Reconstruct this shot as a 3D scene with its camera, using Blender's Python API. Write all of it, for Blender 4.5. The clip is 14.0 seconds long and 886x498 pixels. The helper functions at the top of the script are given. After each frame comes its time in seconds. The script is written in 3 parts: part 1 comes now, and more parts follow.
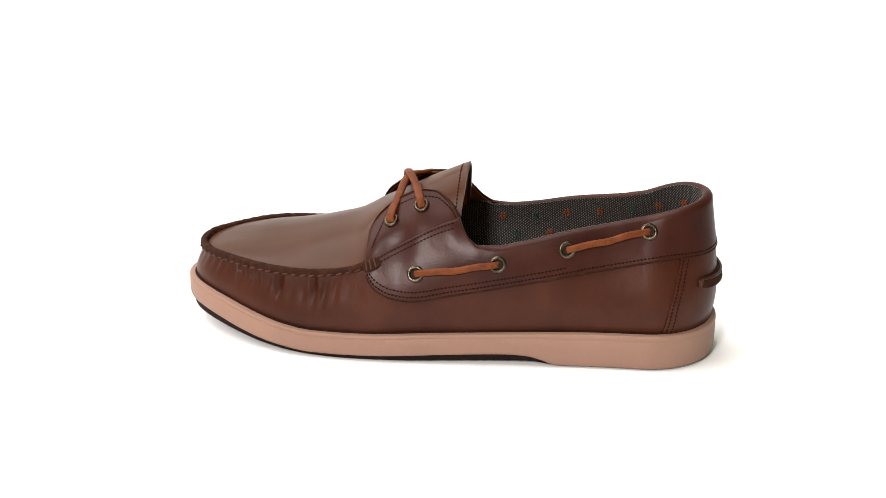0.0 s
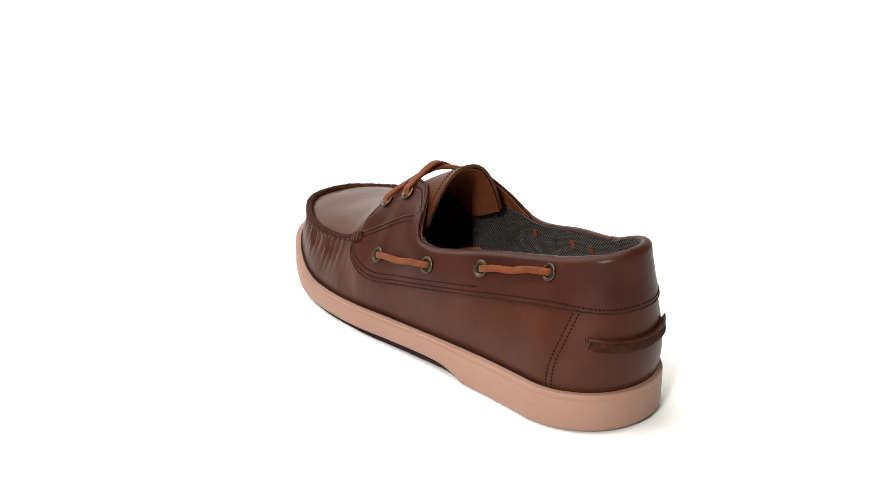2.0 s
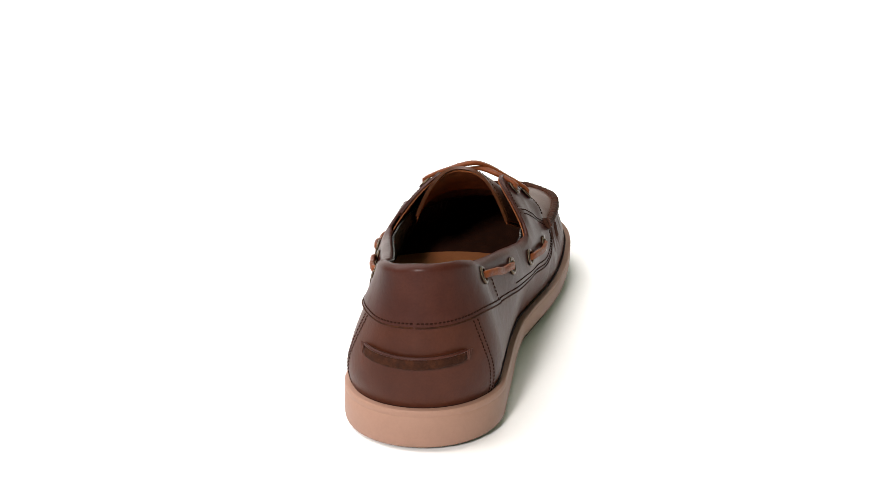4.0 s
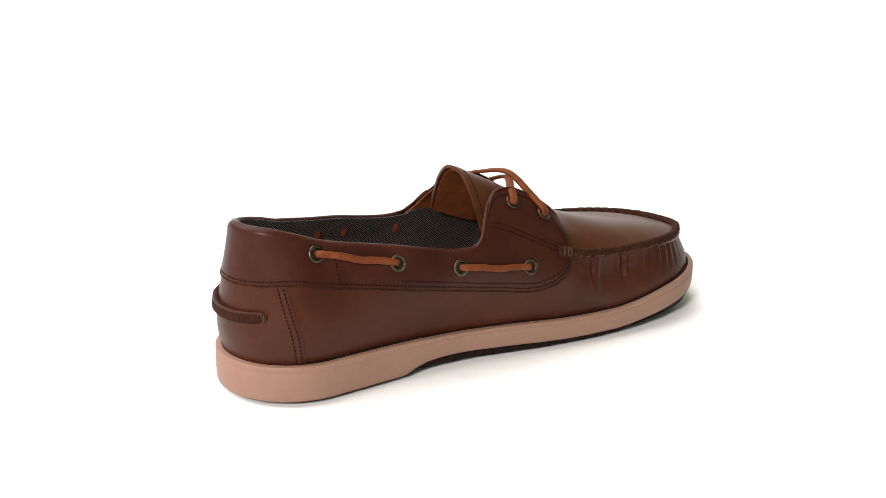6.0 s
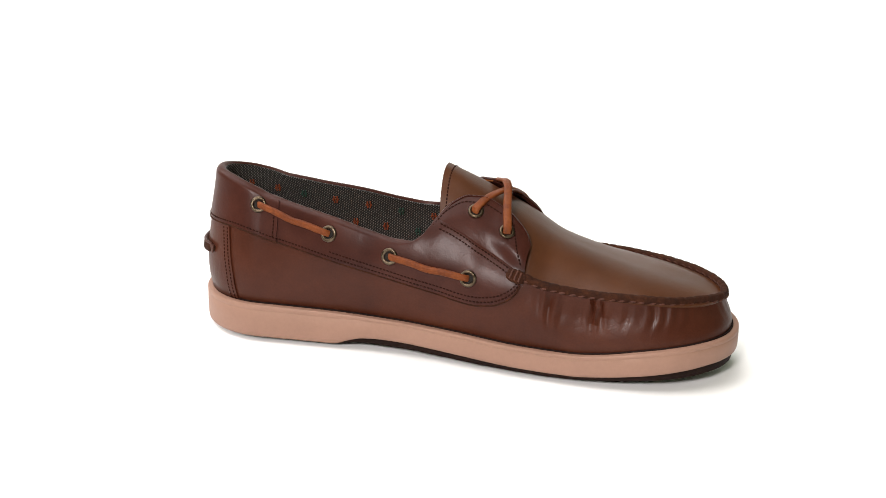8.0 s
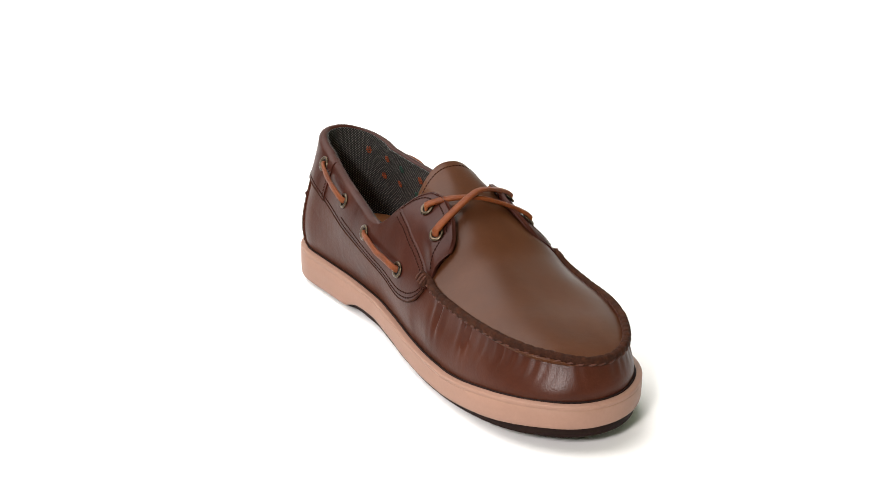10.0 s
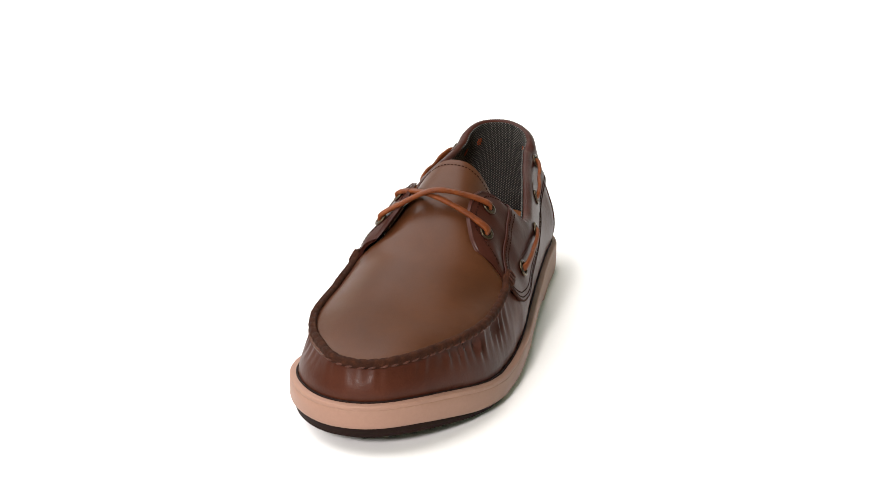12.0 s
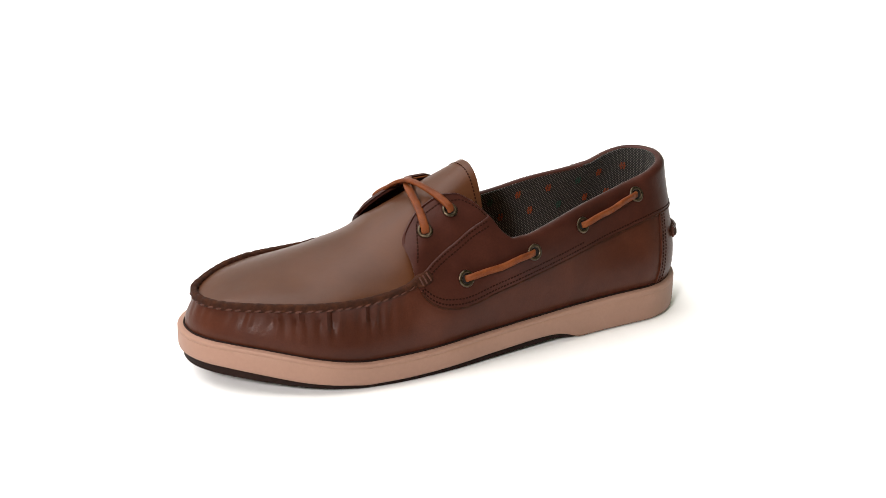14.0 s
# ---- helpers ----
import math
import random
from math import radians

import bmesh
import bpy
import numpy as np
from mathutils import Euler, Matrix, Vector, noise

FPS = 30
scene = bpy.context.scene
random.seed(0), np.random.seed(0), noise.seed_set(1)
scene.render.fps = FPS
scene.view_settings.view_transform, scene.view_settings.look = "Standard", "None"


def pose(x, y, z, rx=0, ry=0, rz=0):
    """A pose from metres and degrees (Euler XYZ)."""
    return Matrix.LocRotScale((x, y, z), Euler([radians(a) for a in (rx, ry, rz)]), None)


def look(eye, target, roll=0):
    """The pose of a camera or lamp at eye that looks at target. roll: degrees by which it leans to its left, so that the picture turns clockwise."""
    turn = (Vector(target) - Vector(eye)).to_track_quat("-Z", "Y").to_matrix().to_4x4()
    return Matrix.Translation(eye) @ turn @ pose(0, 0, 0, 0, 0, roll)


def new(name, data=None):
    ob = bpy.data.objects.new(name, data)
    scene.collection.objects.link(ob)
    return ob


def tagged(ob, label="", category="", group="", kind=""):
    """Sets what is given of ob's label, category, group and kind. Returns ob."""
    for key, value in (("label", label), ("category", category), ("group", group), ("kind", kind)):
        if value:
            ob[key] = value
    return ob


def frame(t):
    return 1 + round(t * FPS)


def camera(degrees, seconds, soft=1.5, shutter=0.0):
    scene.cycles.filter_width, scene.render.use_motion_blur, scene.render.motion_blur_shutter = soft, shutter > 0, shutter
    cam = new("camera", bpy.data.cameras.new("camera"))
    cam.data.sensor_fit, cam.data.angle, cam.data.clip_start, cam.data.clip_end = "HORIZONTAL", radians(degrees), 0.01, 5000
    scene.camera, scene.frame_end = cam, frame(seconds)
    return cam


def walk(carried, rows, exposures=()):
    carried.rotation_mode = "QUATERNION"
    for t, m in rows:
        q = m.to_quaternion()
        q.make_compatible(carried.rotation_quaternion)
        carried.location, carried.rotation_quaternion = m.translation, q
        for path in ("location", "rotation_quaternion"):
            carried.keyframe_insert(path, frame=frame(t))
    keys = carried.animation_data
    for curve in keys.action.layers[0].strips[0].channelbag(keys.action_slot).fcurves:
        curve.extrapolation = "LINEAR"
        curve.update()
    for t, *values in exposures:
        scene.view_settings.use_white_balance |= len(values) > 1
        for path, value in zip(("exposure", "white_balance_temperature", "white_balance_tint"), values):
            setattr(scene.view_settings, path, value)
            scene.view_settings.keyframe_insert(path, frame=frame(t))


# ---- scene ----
EYE, AIM = (0.0, -0.7162, 0.3095), (-0.00786, -0.00532, 0.05115)
cam = camera(36.4, 14.0, soft=0.5)
VIEW = look(EYE, AIM, 0.98)
walk(cam, [(0.0, VIEW), (14.0, VIEW)])

# the turn of the shoe on its spot: seconds, degrees
TURN = [(0.0, -6.95), (1.0, -30.3), (2.0, -53.59), (3.0, -76.76), (4.0, -99.85), (6.5, -157.57), (7.5, -180.72), (8.0, -192.31), (10.5, -250.21), (11.5, -273.37), (12.5, -296.57), (13.5, -319.71), (14.0, -331.26)]

# ---- light ----
world = bpy.data.worlds.new("studio")
scene.world = world
world.use_nodes = True
world.node_tree.nodes["Background"].inputs["Color"].default_value = (0.90, 1.0, 0.66, 1)
world.node_tree.nodes["Background"].inputs["Strength"].default_value = 0.24


def softbox(name, place, aim, wide, high, watts, colour):
    lamp = bpy.data.lights.new(name, "AREA")
    lamp.shape, lamp.size, lamp.size_y, lamp.energy, lamp.color = "RECTANGLE", wide, high, watts, colour
    ob = new(name, lamp)
    ob.matrix_world = look(place, aim)
    return ob


softbox("softbox_overhead", (-1.2, 0.5, 2.2), (-0.1, 0.5, 0), 3.0, 3.2, 145, (1.0, 0.955, 0.955))
softbox("softbox_front", (-0.45, -1.4, 0.85), (0, 0, 0.04), 0.2, 0.22, 26, (1.0, 0.93, 0.92))


# ---- materials ----
def material(name, rough=0.5, metal=0.0, coat=0.0):
    m = bpy.data.materials.new(name)
    m.use_nodes = True
    b = m.node_tree.nodes["Principled BSDF"]
    b.inputs["Roughness"].default_value, b.inputs["Metallic"].default_value = rough, metal
    b.inputs["Coat Weight"].default_value, b.inputs["Coat Roughness"].default_value = coat, 0.31
    return m, m.node_tree, b


def node(tree, kind, **inputs):
    n = tree.nodes.new(kind)
    for key, value in inputs.items():
        n.inputs[key.replace("_", " ")].default_value = value
    return n


def ramp(tree, source, stops):
    r = tree.nodes.new("ShaderNodeValToRGB")
    e = r.color_ramp.elements
    while len(e) < len(stops):
        e.new(0.5)
    for i, (at, colour) in enumerate(stops):
        e[i].position, e[i].color = at, (*colour, 1)
    tree.links.new(source, r.inputs["Fac"])
    return r.outputs["Color"]


def surface(name, dark, mid, light, blotch=35.0, grain=900.0, relief=0.25, rough=(0.35, 0.5), metal=0.0, coat=0.0, depth=0.0004, crease=0.0, shine=0.25):
    """Two scales of colour, fine relief and uneven gloss, in the thing's own space."""
    m, tree, b = material(name, rough[0], metal, coat)
    b.inputs["Specular IOR Level"].default_value = 0.5 if metal else shine
    spot = tree.nodes.new("ShaderNodeTexCoord").outputs["Object"]
    large = node(tree, "ShaderNodeTexNoise", Scale=blotch, Detail=4.0, Roughness=0.6)
    fine = node(tree, "ShaderNodeTexNoise", Scale=grain, Detail=3.0, Roughness=0.7)
    cells = node(tree, "ShaderNodeTexVoronoi", Scale=grain * 1.3)
    for n in (large, fine, cells):
        tree.links.new(spot, n.inputs["Vector"])
    mix = node(tree, "ShaderNodeMix", Factor=0.3)
    tree.links.new(large.outputs["Fac"], mix.inputs["A"])
    tree.links.new(fine.outputs["Fac"], mix.inputs["B"])
    tree.links.new(ramp(tree, mix.outputs["Result"], ((0.3, dark), (0.5, mid), (0.72, light))), b.inputs["Base Color"])
    gloss = node(tree, "ShaderNodeMapRange", To_Min=rough[0], To_Max=rough[1])
    gloss.inputs["From Min"].default_value, gloss.inputs["From Max"].default_value = 0.3, 0.7
    tree.links.new(large.outputs["Fac"], gloss.inputs["Value"])
    tree.links.new(gloss.outputs["Result"], b.inputs["Roughness"])
    height = node(tree, "ShaderNodeMix", Factor=0.5)
    tree.links.new(fine.outputs["Fac"], height.inputs["A"])
    tree.links.new(cells.outputs["Distance"], height.inputs["B"])
    bump = node(tree, "ShaderNodeBump", Strength=relief, Distance=depth)
    tree.links.new(height.outputs["Result"], bump.inputs["Height"])
    if crease:
        folds = node(tree, "ShaderNodeTexNoise", Scale=105.0, Detail=3.5, Roughness=0.5, Distortion=1.2)
        tree.links.new(spot, folds.inputs["Vector"])
        second = node(tree, "ShaderNodeBump", Strength=crease, Distance=0.0016)
        tree.links.new(folds.outputs["Fac"], second.inputs["Height"])
        tree.links.new(bump.outputs["Normal"], second.inputs["Normal"])
        bump = second
    tree.links.new(bump.outputs["Normal"], b.inputs["Normal"])
    tree.links.new(bump.outputs["Normal"], b.inputs["Coat Normal"])
    return m


LEATHER = surface("brown_leather", (0.031, 0.0078, 0.0038), (0.043, 0.0112, 0.0053), (0.060, 0.0168, 0.0080), rough=(0.38, 0.50), relief=0.17, coat=0.20, crease=0.13, shine=0.05)
SADDLE = surface("dark_leather", (0.022, 0.0054, 0.0036), (0.034, 0.0089, 0.0055), (0.050, 0.0142, 0.0086), rough=(0.36, 0.46), relief=0.12, coat=0.18, crease=0.10, shine=0.05)
VAMP = surface("vamp_leather", (0.043, 0.0141, 0.0051), (0.055, 0.0184, 0.0067), (0.070, 0.0242, 0.0089), rough=(0.35, 0.44), relief=0.12, coat=0.13, crease=0.05, shine=0.1)
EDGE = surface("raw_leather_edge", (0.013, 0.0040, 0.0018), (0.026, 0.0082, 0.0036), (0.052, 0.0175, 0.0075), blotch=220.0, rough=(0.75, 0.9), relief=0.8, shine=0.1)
TAN = surface("tan_lining_leather", (0.25, 0.088, 0.031), (0.32, 0.120, 0.043), (0.39, 0.156, 0.060), rough=(0.6, 0.75))
# Flap and tongue lining, its colour darkened for the shade inside the shoe.
SUEDE_SHADED = surface("shaded_russet_suede", (0.105, 0.032, 0.011), (0.155, 0.050, 0.017), (0.215, 0.074, 0.027), blotch=90.0, rough=(0.8, 0.9), relief=0.5, shine=0.1)
LACE = surface("rawhide_lace", (0.066, 0.0145, 0.0034), (0.116, 0.0275, 0.0056), (0.175, 0.0480, 0.0118), blotch=170.0, rough=(0.45, 0.6), relief=0.5, shine=0.15)
THREAD = surface("brown_thread", (0.008, 0.002, 0.001), (0.014, 0.0036, 0.0016), (0.028, 0.0072, 0.003), blotch=500.0, rough=(0.7, 0.8), shine=0.06)
MOC_THREAD = surface("russet_waxed_thread", (0.028, 0.0078, 0.0040), (0.050, 0.0148, 0.0078), (0.090, 0.0290, 0.0160), blotch=300.0, rough=(0.55, 0.7))
RUBBER = surface("pinkish_tan_rubber", (0.218, 0.123, 0.088), (0.242, 0.138, 0.099), (0.268, 0.154, 0.111), blotch=18.0, grain=500.0, relief=0.08, rough=(0.5, 0.6))
TREAD = surface("dark_brown_rubber", (0.008, 0.004, 0.0034), (0.012, 0.006, 0.0048), (0.018, 0.009, 0.007), rough=(0.6, 0.75), shine=0.06)
BRASS = surface("antique_brass", (0.035, 0.024, 0.015), (0.075, 0.055, 0.036), (0.16, 0.125, 0.090), blotch=250.0, rough=(0.25, 0.4), metal=1.0)
HOLE_SHADE = surface("painted_hole_shade", (0.006, 0.004, 0.003), (0.009, 0.006, 0.004), (0.012, 0.008, 0.006), rough=(0.8, 0.9))
ORANGE = surface("orange_embroidery", (0.11, 0.024, 0.008), (0.165, 0.036, 0.012), (0.22, 0.052, 0.017), blotch=300.0, rough=(0.7, 0.85))
GREEN = surface("green_embroidery", (0.010, 0.030, 0.021), (0.015, 0.042, 0.030), (0.02, 0.055, 0.04), blotch=300.0, rough=(0.7, 0.85))
PAPER = surface("white_studio_sheet", (0.86, 0.86, 0.86), (0.88, 0.88, 0.88), (0.90, 0.90, 0.90), blotch=3.0, grain=300.0, relief=0.03, rough=(0.6, 0.7))


def twill():
    """Dark denim: slanting grey ribs over black threads."""
    m, tree, b = material("dark_twill_fabric", 0.85)
    spot = tree.nodes.new("ShaderNodeTexCoord").outputs["UV"]
    ribs = node(tree, "ShaderNodeTexWave", Scale=360.0, Distortion=1.4, Detail=2.0, Detail_Scale=6.0)
    ribs.bands_direction = "DIAGONAL"
    flecks = node(tree, "ShaderNodeTexNoise", Scale=900.0, Detail=3.0)
    cross = node(tree, "ShaderNodeTexWave", Scale=300.0, Distortion=0.8, Detail=1.0)
    for n in (ribs, flecks, cross):
        tree.links.new(spot, n.inputs["Vector"])
    woven = tree.nodes.new("ShaderNodeMath")
    woven.operation = "MULTIPLY"
    tree.links.new(ribs.outputs["Fac"], woven.inputs[0])
    tree.links.new(cross.outputs["Fac"], woven.inputs[1])
    mix = node(tree, "ShaderNodeMix", Factor=0.3)
    tree.links.new(woven.outputs["Value"], mix.inputs["A"])
    tree.links.new(flecks.outputs["Fac"], mix.inputs["B"])
    tree.links.new(ramp(tree, mix.outputs["Result"], ((0.22, (0.0035, 0.0034, 0.0028)), (0.48, (0.010, 0.0094, 0.0080)), (0.80, (0.19, 0.18, 0.158)))), b.inputs["Base Color"])
    bump = node(tree, "ShaderNodeBump", Strength=0.6, Distance=0.0005)
    tree.links.new(mix.outputs["Result"], bump.inputs["Height"])
    tree.links.new(bump.outputs["Normal"], b.inputs["Normal"])
    return m


TWILL = twill()


# ---- studio ----
def studio():
    """White sheet: level under the shoe, swept up behind."""
    rows = [(-4.0, 0.0), (1.6, 0.0)]
    rows += [(1.6 + 1.2 * math.sin(a), 1.2 - 1.2 * math.cos(a)) for a in np.linspace(0.1, math.pi / 2, 14)]
    rows += [(2.8, 4.0)]
    bm = bmesh.new()
    pairs = [[bm.verts.new((x, y, z)) for x in (-4.0, 4.0)] for y, z in rows]
    for a, b in zip(pairs, pairs[1:]):
        bm.faces.new((a[0], a[1], b[1], b[0]))
    me = bpy.data.meshes.new("ground")
    bm.to_mesh(me)
    me.materials.append(PAPER)
    for p in me.polygons:
        p.use_smooth = True
    sheet_ob = tagged(new("ground", me), "seamless white studio sheet swept up behind", "backdrop", kind="structure")
    sheet_ob.location.z = -0.0013


studio()

# ---- mesh helpers (millimetres in, metres out) ----
MM = 0.001


def ease(v):
    v = np.clip(v, 0, 1)
    return v * v * (3 - 2 * v)


def warp(p):
    """The shoe is worn a little out of true: it leans over to its left."""
    q = p.copy()
    q[:, 0] = 0.985 * p[:, 0] + 0.3
    q[:, 2] += np.interp(p[:, 0], (-160, -140, -110, -60, 20, 110), (-0.8, -0.2, 1.0, 1.0, 0.9, 1.2)) * p[:, 1] / 45
    q[:, 1] += 1.6 * ease((p[:, 0] - 30) / 60) * ease((p[:, 2] - 25) / 40)
    q[:, 2] += 1.4 * ease((-50 - p[:, 0]) / 25) * ease((p[:, 1] + 5) / 30) * ease((p[:, 2] - 34) / 8)
    q[:, 2] -= 1.4 * ease((-35 - p[:, 0]) / 20) * ease((p[:, 0] + 140) / 30) * ease((8 - p[:, 1]) / 25) * ease((p[:, 2] - 46) / 8)
    q[:, 2] -= 2.5 * ease((p[:, 0] - 90) / 40) * ease(-p[:, 1] / 20) * ease((p[:, 2] - 50) / 30)
    return q


def finish(name, verts, faces, mat, parent, label="", sharp=35, kind=""):
    verts = warp(np.asarray(verts, float))
    me = bpy.data.meshes.new(name)
    me.from_pydata([tuple(MM * float(k) for k in v) for v in verts], [], faces)
    me.validate()
    bm = bmesh.new()
    bm.from_mesh(me)
    bmesh.ops.recalc_face_normals(bm, faces=bm.faces)
    bm.to_mesh(me)
    bm.free()
    me.polygons.foreach_set("use_smooth", [True] * len(me.polygons))
    me.set_sharp_from_angle(angle=radians(sharp))
    me.materials.append(mat)
    ob = new(name, me)
    ob.parent = parent
    if label:
        tagged(ob, label)
    return tagged(ob, kind=kind)


def glide(xs, ys):
    """A smooth curve through stations that does not overshoot."""
    x, y = np.array(xs, float), np.array(ys, float)
    h, d = np.diff(x), np.diff(y) / np.diff(x)
    m = np.concatenate([[d[0]], np.where(d[:-1] * d[1:] > 0, 2 * d[:-1] * d[1:] / np.where(d[:-1] + d[1:] == 0, 1, d[:-1] + d[1:]), 0), [d[-1]]])

    def at(v):
        v = np.clip(np.asarray(v, float), x[0], x[-1])
        i = np.clip(np.searchsorted(x, v, side="right") - 1, 0, len(h) - 1)
        t = (v - x[i]) / h[i]
        return ((2 * t**3 - 3 * t**2 + 1) * y[i] + (t**3 - 2 * t**2 + t) * h[i] * m[i]
                + (3 * t**2 - 2 * t**3) * y[i + 1] + (t**3 - t**2) * h[i] * m[i + 1])
    return at


def unit(v):
    return v / np.maximum(np.linalg.norm(v, axis=-1, keepdims=True), 1e-9)


def sheet(name, grid, thick, mat, parent, label="", closed=False):
    """A sheet of leather or cloth: grid [row, column, xyz], thickened against its normal, with a rim."""
    g = np.asarray(grid, float)
    du = np.gradient(g, axis=1)
    if closed:
        du = (np.roll(g, -1, 1) - np.roll(g, 1, 1)) / 2
    n = unit(np.cross(np.gradient(g, axis=0), du))
    r, k = g.shape[:2]
    both = np.concatenate([g.reshape(-1, 3), (g - n * thick).reshape(-1, 3)])
    faces, off = [], r * k
    cols = k if closed else k - 1
    for i in range(r - 1):
        for j in range(cols):
            a, b, c_, d = i * k + j, i * k + (j + 1) % k, (i + 1) * k + (j + 1) % k, (i + 1) * k + j
            faces.append((a, b, c_, d))
            faces.append((d + off, c_ + off, b + off, a + off))
    for j in range(cols):
        for i, flip in ((0, 1), (r - 1, 0)):
            a, b = i * k + j, i * k + (j + 1) % k
            faces.append((a, a + off, b + off, b) if flip else (b, b + off, a + off, a))
    if not closed:
        for i in range(r - 1):
            for j in (0, k - 1):
                a, b = i * k + j, (i + 1) * k + j
                faces.append((a, b, b + off, a + off))
    ob = finish(name, both, faces, mat, parent, label, sharp=50)
    u = np.concatenate([np.zeros((r, 1)), np.cumsum(np.linalg.norm(np.diff(g, axis=1), axis=2), axis=1)], 1).mean(0)
    v = np.concatenate([np.zeros((1, k)), np.cumsum(np.linalg.norm(np.diff(g, axis=0), axis=2), axis=0)], 0)
    flat = np.stack([np.broadcast_to(u, (r, k)).ravel(), v.ravel()], 1) * MM
    flat = np.concatenate([flat, flat])
    corner = np.zeros(len(ob.data.loops), dtype=np.int32)
    ob.data.loops.foreach_get("vertex_index", corner)
    ob.data.uv_layers.new(name="cloth").data.foreach_set("uv", flat[corner].ravel())
    return ob


def sweep(name, path, section, mat, parent, label="", up=None, scale=None, closed=False):
    """A section (sideways, upwards) carried along a path; up gives its upward way at each point."""
    p = np.asarray(path, float)
    tan = unit((np.roll(p, -1, 0) - np.roll(p, 1, 0)) if closed else np.gradient(p, axis=0))
    u = np.tile(np.array([0, 0, 1.0]), (len(p), 1)) if up is None else np.asarray(up, float)
    side = unit(np.cross(tan, u))
    u = unit(np.cross(side, tan))
    k = len(section)
    verts, faces = [], []
    for i in range(len(p)):
        w = 1.0 if scale is None else scale[i]
        for a, b in section:
            verts.append(p[i] + w * (a * side[i] + b * u[i]))
    m = len(p)
    for i in range(m if closed else m - 1):
        for j in range(k):
            a, b = i * k + j, i * k + (j + 1) % k
            c_, d = ((i + 1) % m) * k + (j + 1) % k, ((i + 1) % m) * k + j
            faces.append((a, b, c_, d))
    if not closed:
        faces += [tuple(range(k))[::-1], tuple((m - 1) * k + j for j in range(k))]
    return finish(name, verts, faces, mat, parent, label, sharp=60)


def oval(a, b, k=12, power=2.0):
    t = np.linspace(0, 2 * math.pi, k, endpoint=False)
    return [(a * np.sign(math.cos(s)) * abs(math.cos(s)) ** (2 / power), b * np.sign(math.sin(s)) * abs(math.sin(s)) ** (2 / power)) for s in t]


# ---- the last: the form of the shoe ----
TOE, HEEL, CAP_T, CAP_H = -162.0, 148.2, -76.0, 105.0
waist_outer = glide((-76, -60, -30, 0, 30, 60, 85, 105), (52.6, 53.2, 52, 49, 46, 43.2, 41, 40))
waist_inner = glide((-76, -60, -30, 0, 25, 50, 80, 105), (52.2, 51.6, 48, 42.8, 39.3, 39, 40, 41))
centre = glide((-163, -135, -115, -95, -75, -40, 40, 149), (6.0, 4.6, 2.2, -0.6, -2.2, -2.6, -2.0, -1.5))


def half_outline(waist, wide, step=1.2):
    """x and half width from the heel's back to the toe's tip, on one side."""
    xs, ws = [], []
    for a in np.linspace(0, math.pi / 2, 56)[:-1]:
        xs.append(CAP_H + (HEEL - CAP_H) * math.cos(a) ** (2 / 2.05))
        ws.append(float(waist(CAP_H)) * math.sin(a) ** (2 / 2.05))
    for x in np.arange(CAP_H, CAP_T, -step):
        xs.append(x)
        ws.append(float(waist(x)))
    for a in np.linspace(math.pi / 2, 0, 80):
        xs.append(CAP_T + (TOE - CAP_T) * math.cos(a) ** (2 / 2.06))
        ws.append(wide * math.sin(a) ** (2 / 2.06))
    return np.array(xs), np.array(ws)


HX, HW = half_outline(waist_outer, 52.6)
HR = half_outline(waist_inner, 52.2)[1]
X0 = np.concatenate([HX, HX[-2:0:-1]])
Y0 = np.concatenate([-HW, HR[-2:0:-1]]) + centre(X0)
# how much the sole is drawn in under the upper on the inner side of the foot
DRAWN = np.concatenate([HW * 0, (HW - HR)[-2:0:-1]])
RING = np.stack([X0, Y0], 1)
_t = unit(np.roll(RING, -1, 0) - np.roll(RING, 1, 0))
NORMAL = np.stack([-_t[:, 1], _t[:, 0]], 1)
if NORMAL[0, 0] < 0:
    NORMAL = -NORMAL
SIDE = np.where(np.arange(len(RING)) < len(HX), -1, 1)
FEATHER = RING - NORMAL * 4.2
COUNT = len(RING)
TIP = len(HX) - 1

sole_top = glide((-163, -150, -136, -120, -105, -92, -75, -45, -12, 18, 64, 110, 149), (25.4, 25.2, 24.0, 21.6, 18.8, 16.6, 15, 15.3, 17, 18, 19.7, 20.3, 20.5))
mid_low = glide((-163, -150, -137, -120, -106, -92, -75, -45, -14, 18, 33, 44, 52, 61, 149), (13.2, 12.8, 11.2, 8.3, 6.1, 4.4, 3, 3.2, 4.6, 6, 6.4, 5.8, 3.8, 1, 0.8))
tread_low = glide((-163, -150, -137, -120, -106, -92, -75, -60, -28, 18, 44, 61, 149), (7.6, 7.2, 6.0, 4.2, 2.7, 1.4, 0.3, 0, 0.2, 1.6, 2.2, 0, 0))
moc_top = glide((-163, -150, -120, -80, -60, -41), (41.6, 42.4, 44.0, 44.9, 47.8, 54))
flap_top = glide((-47, -44, -40, -33, -25, -15, -8, 0, 5, 10, 16, 24, 40, 62, 93, 108, 125, 138, 149),
                 (67, 72, 76, 81.5, 85.5, 89, 89, 85, 78.5, 70, 66, 66, 68.5, 73.5, 79.2, 83, 87.2, 90.2, 91.4))
form_top = glide((-47, -44, -40, -33, -25, -15, -8, 5, 16, 30, 45, 62, 93, 108, 125, 138, 149),
                 (67, 72, 76, 81.5, 85.5, 89, 88.5, 85, 81, 77, 74, 73.5, 79.2, 83, 87.2, 90.2, 91.4))
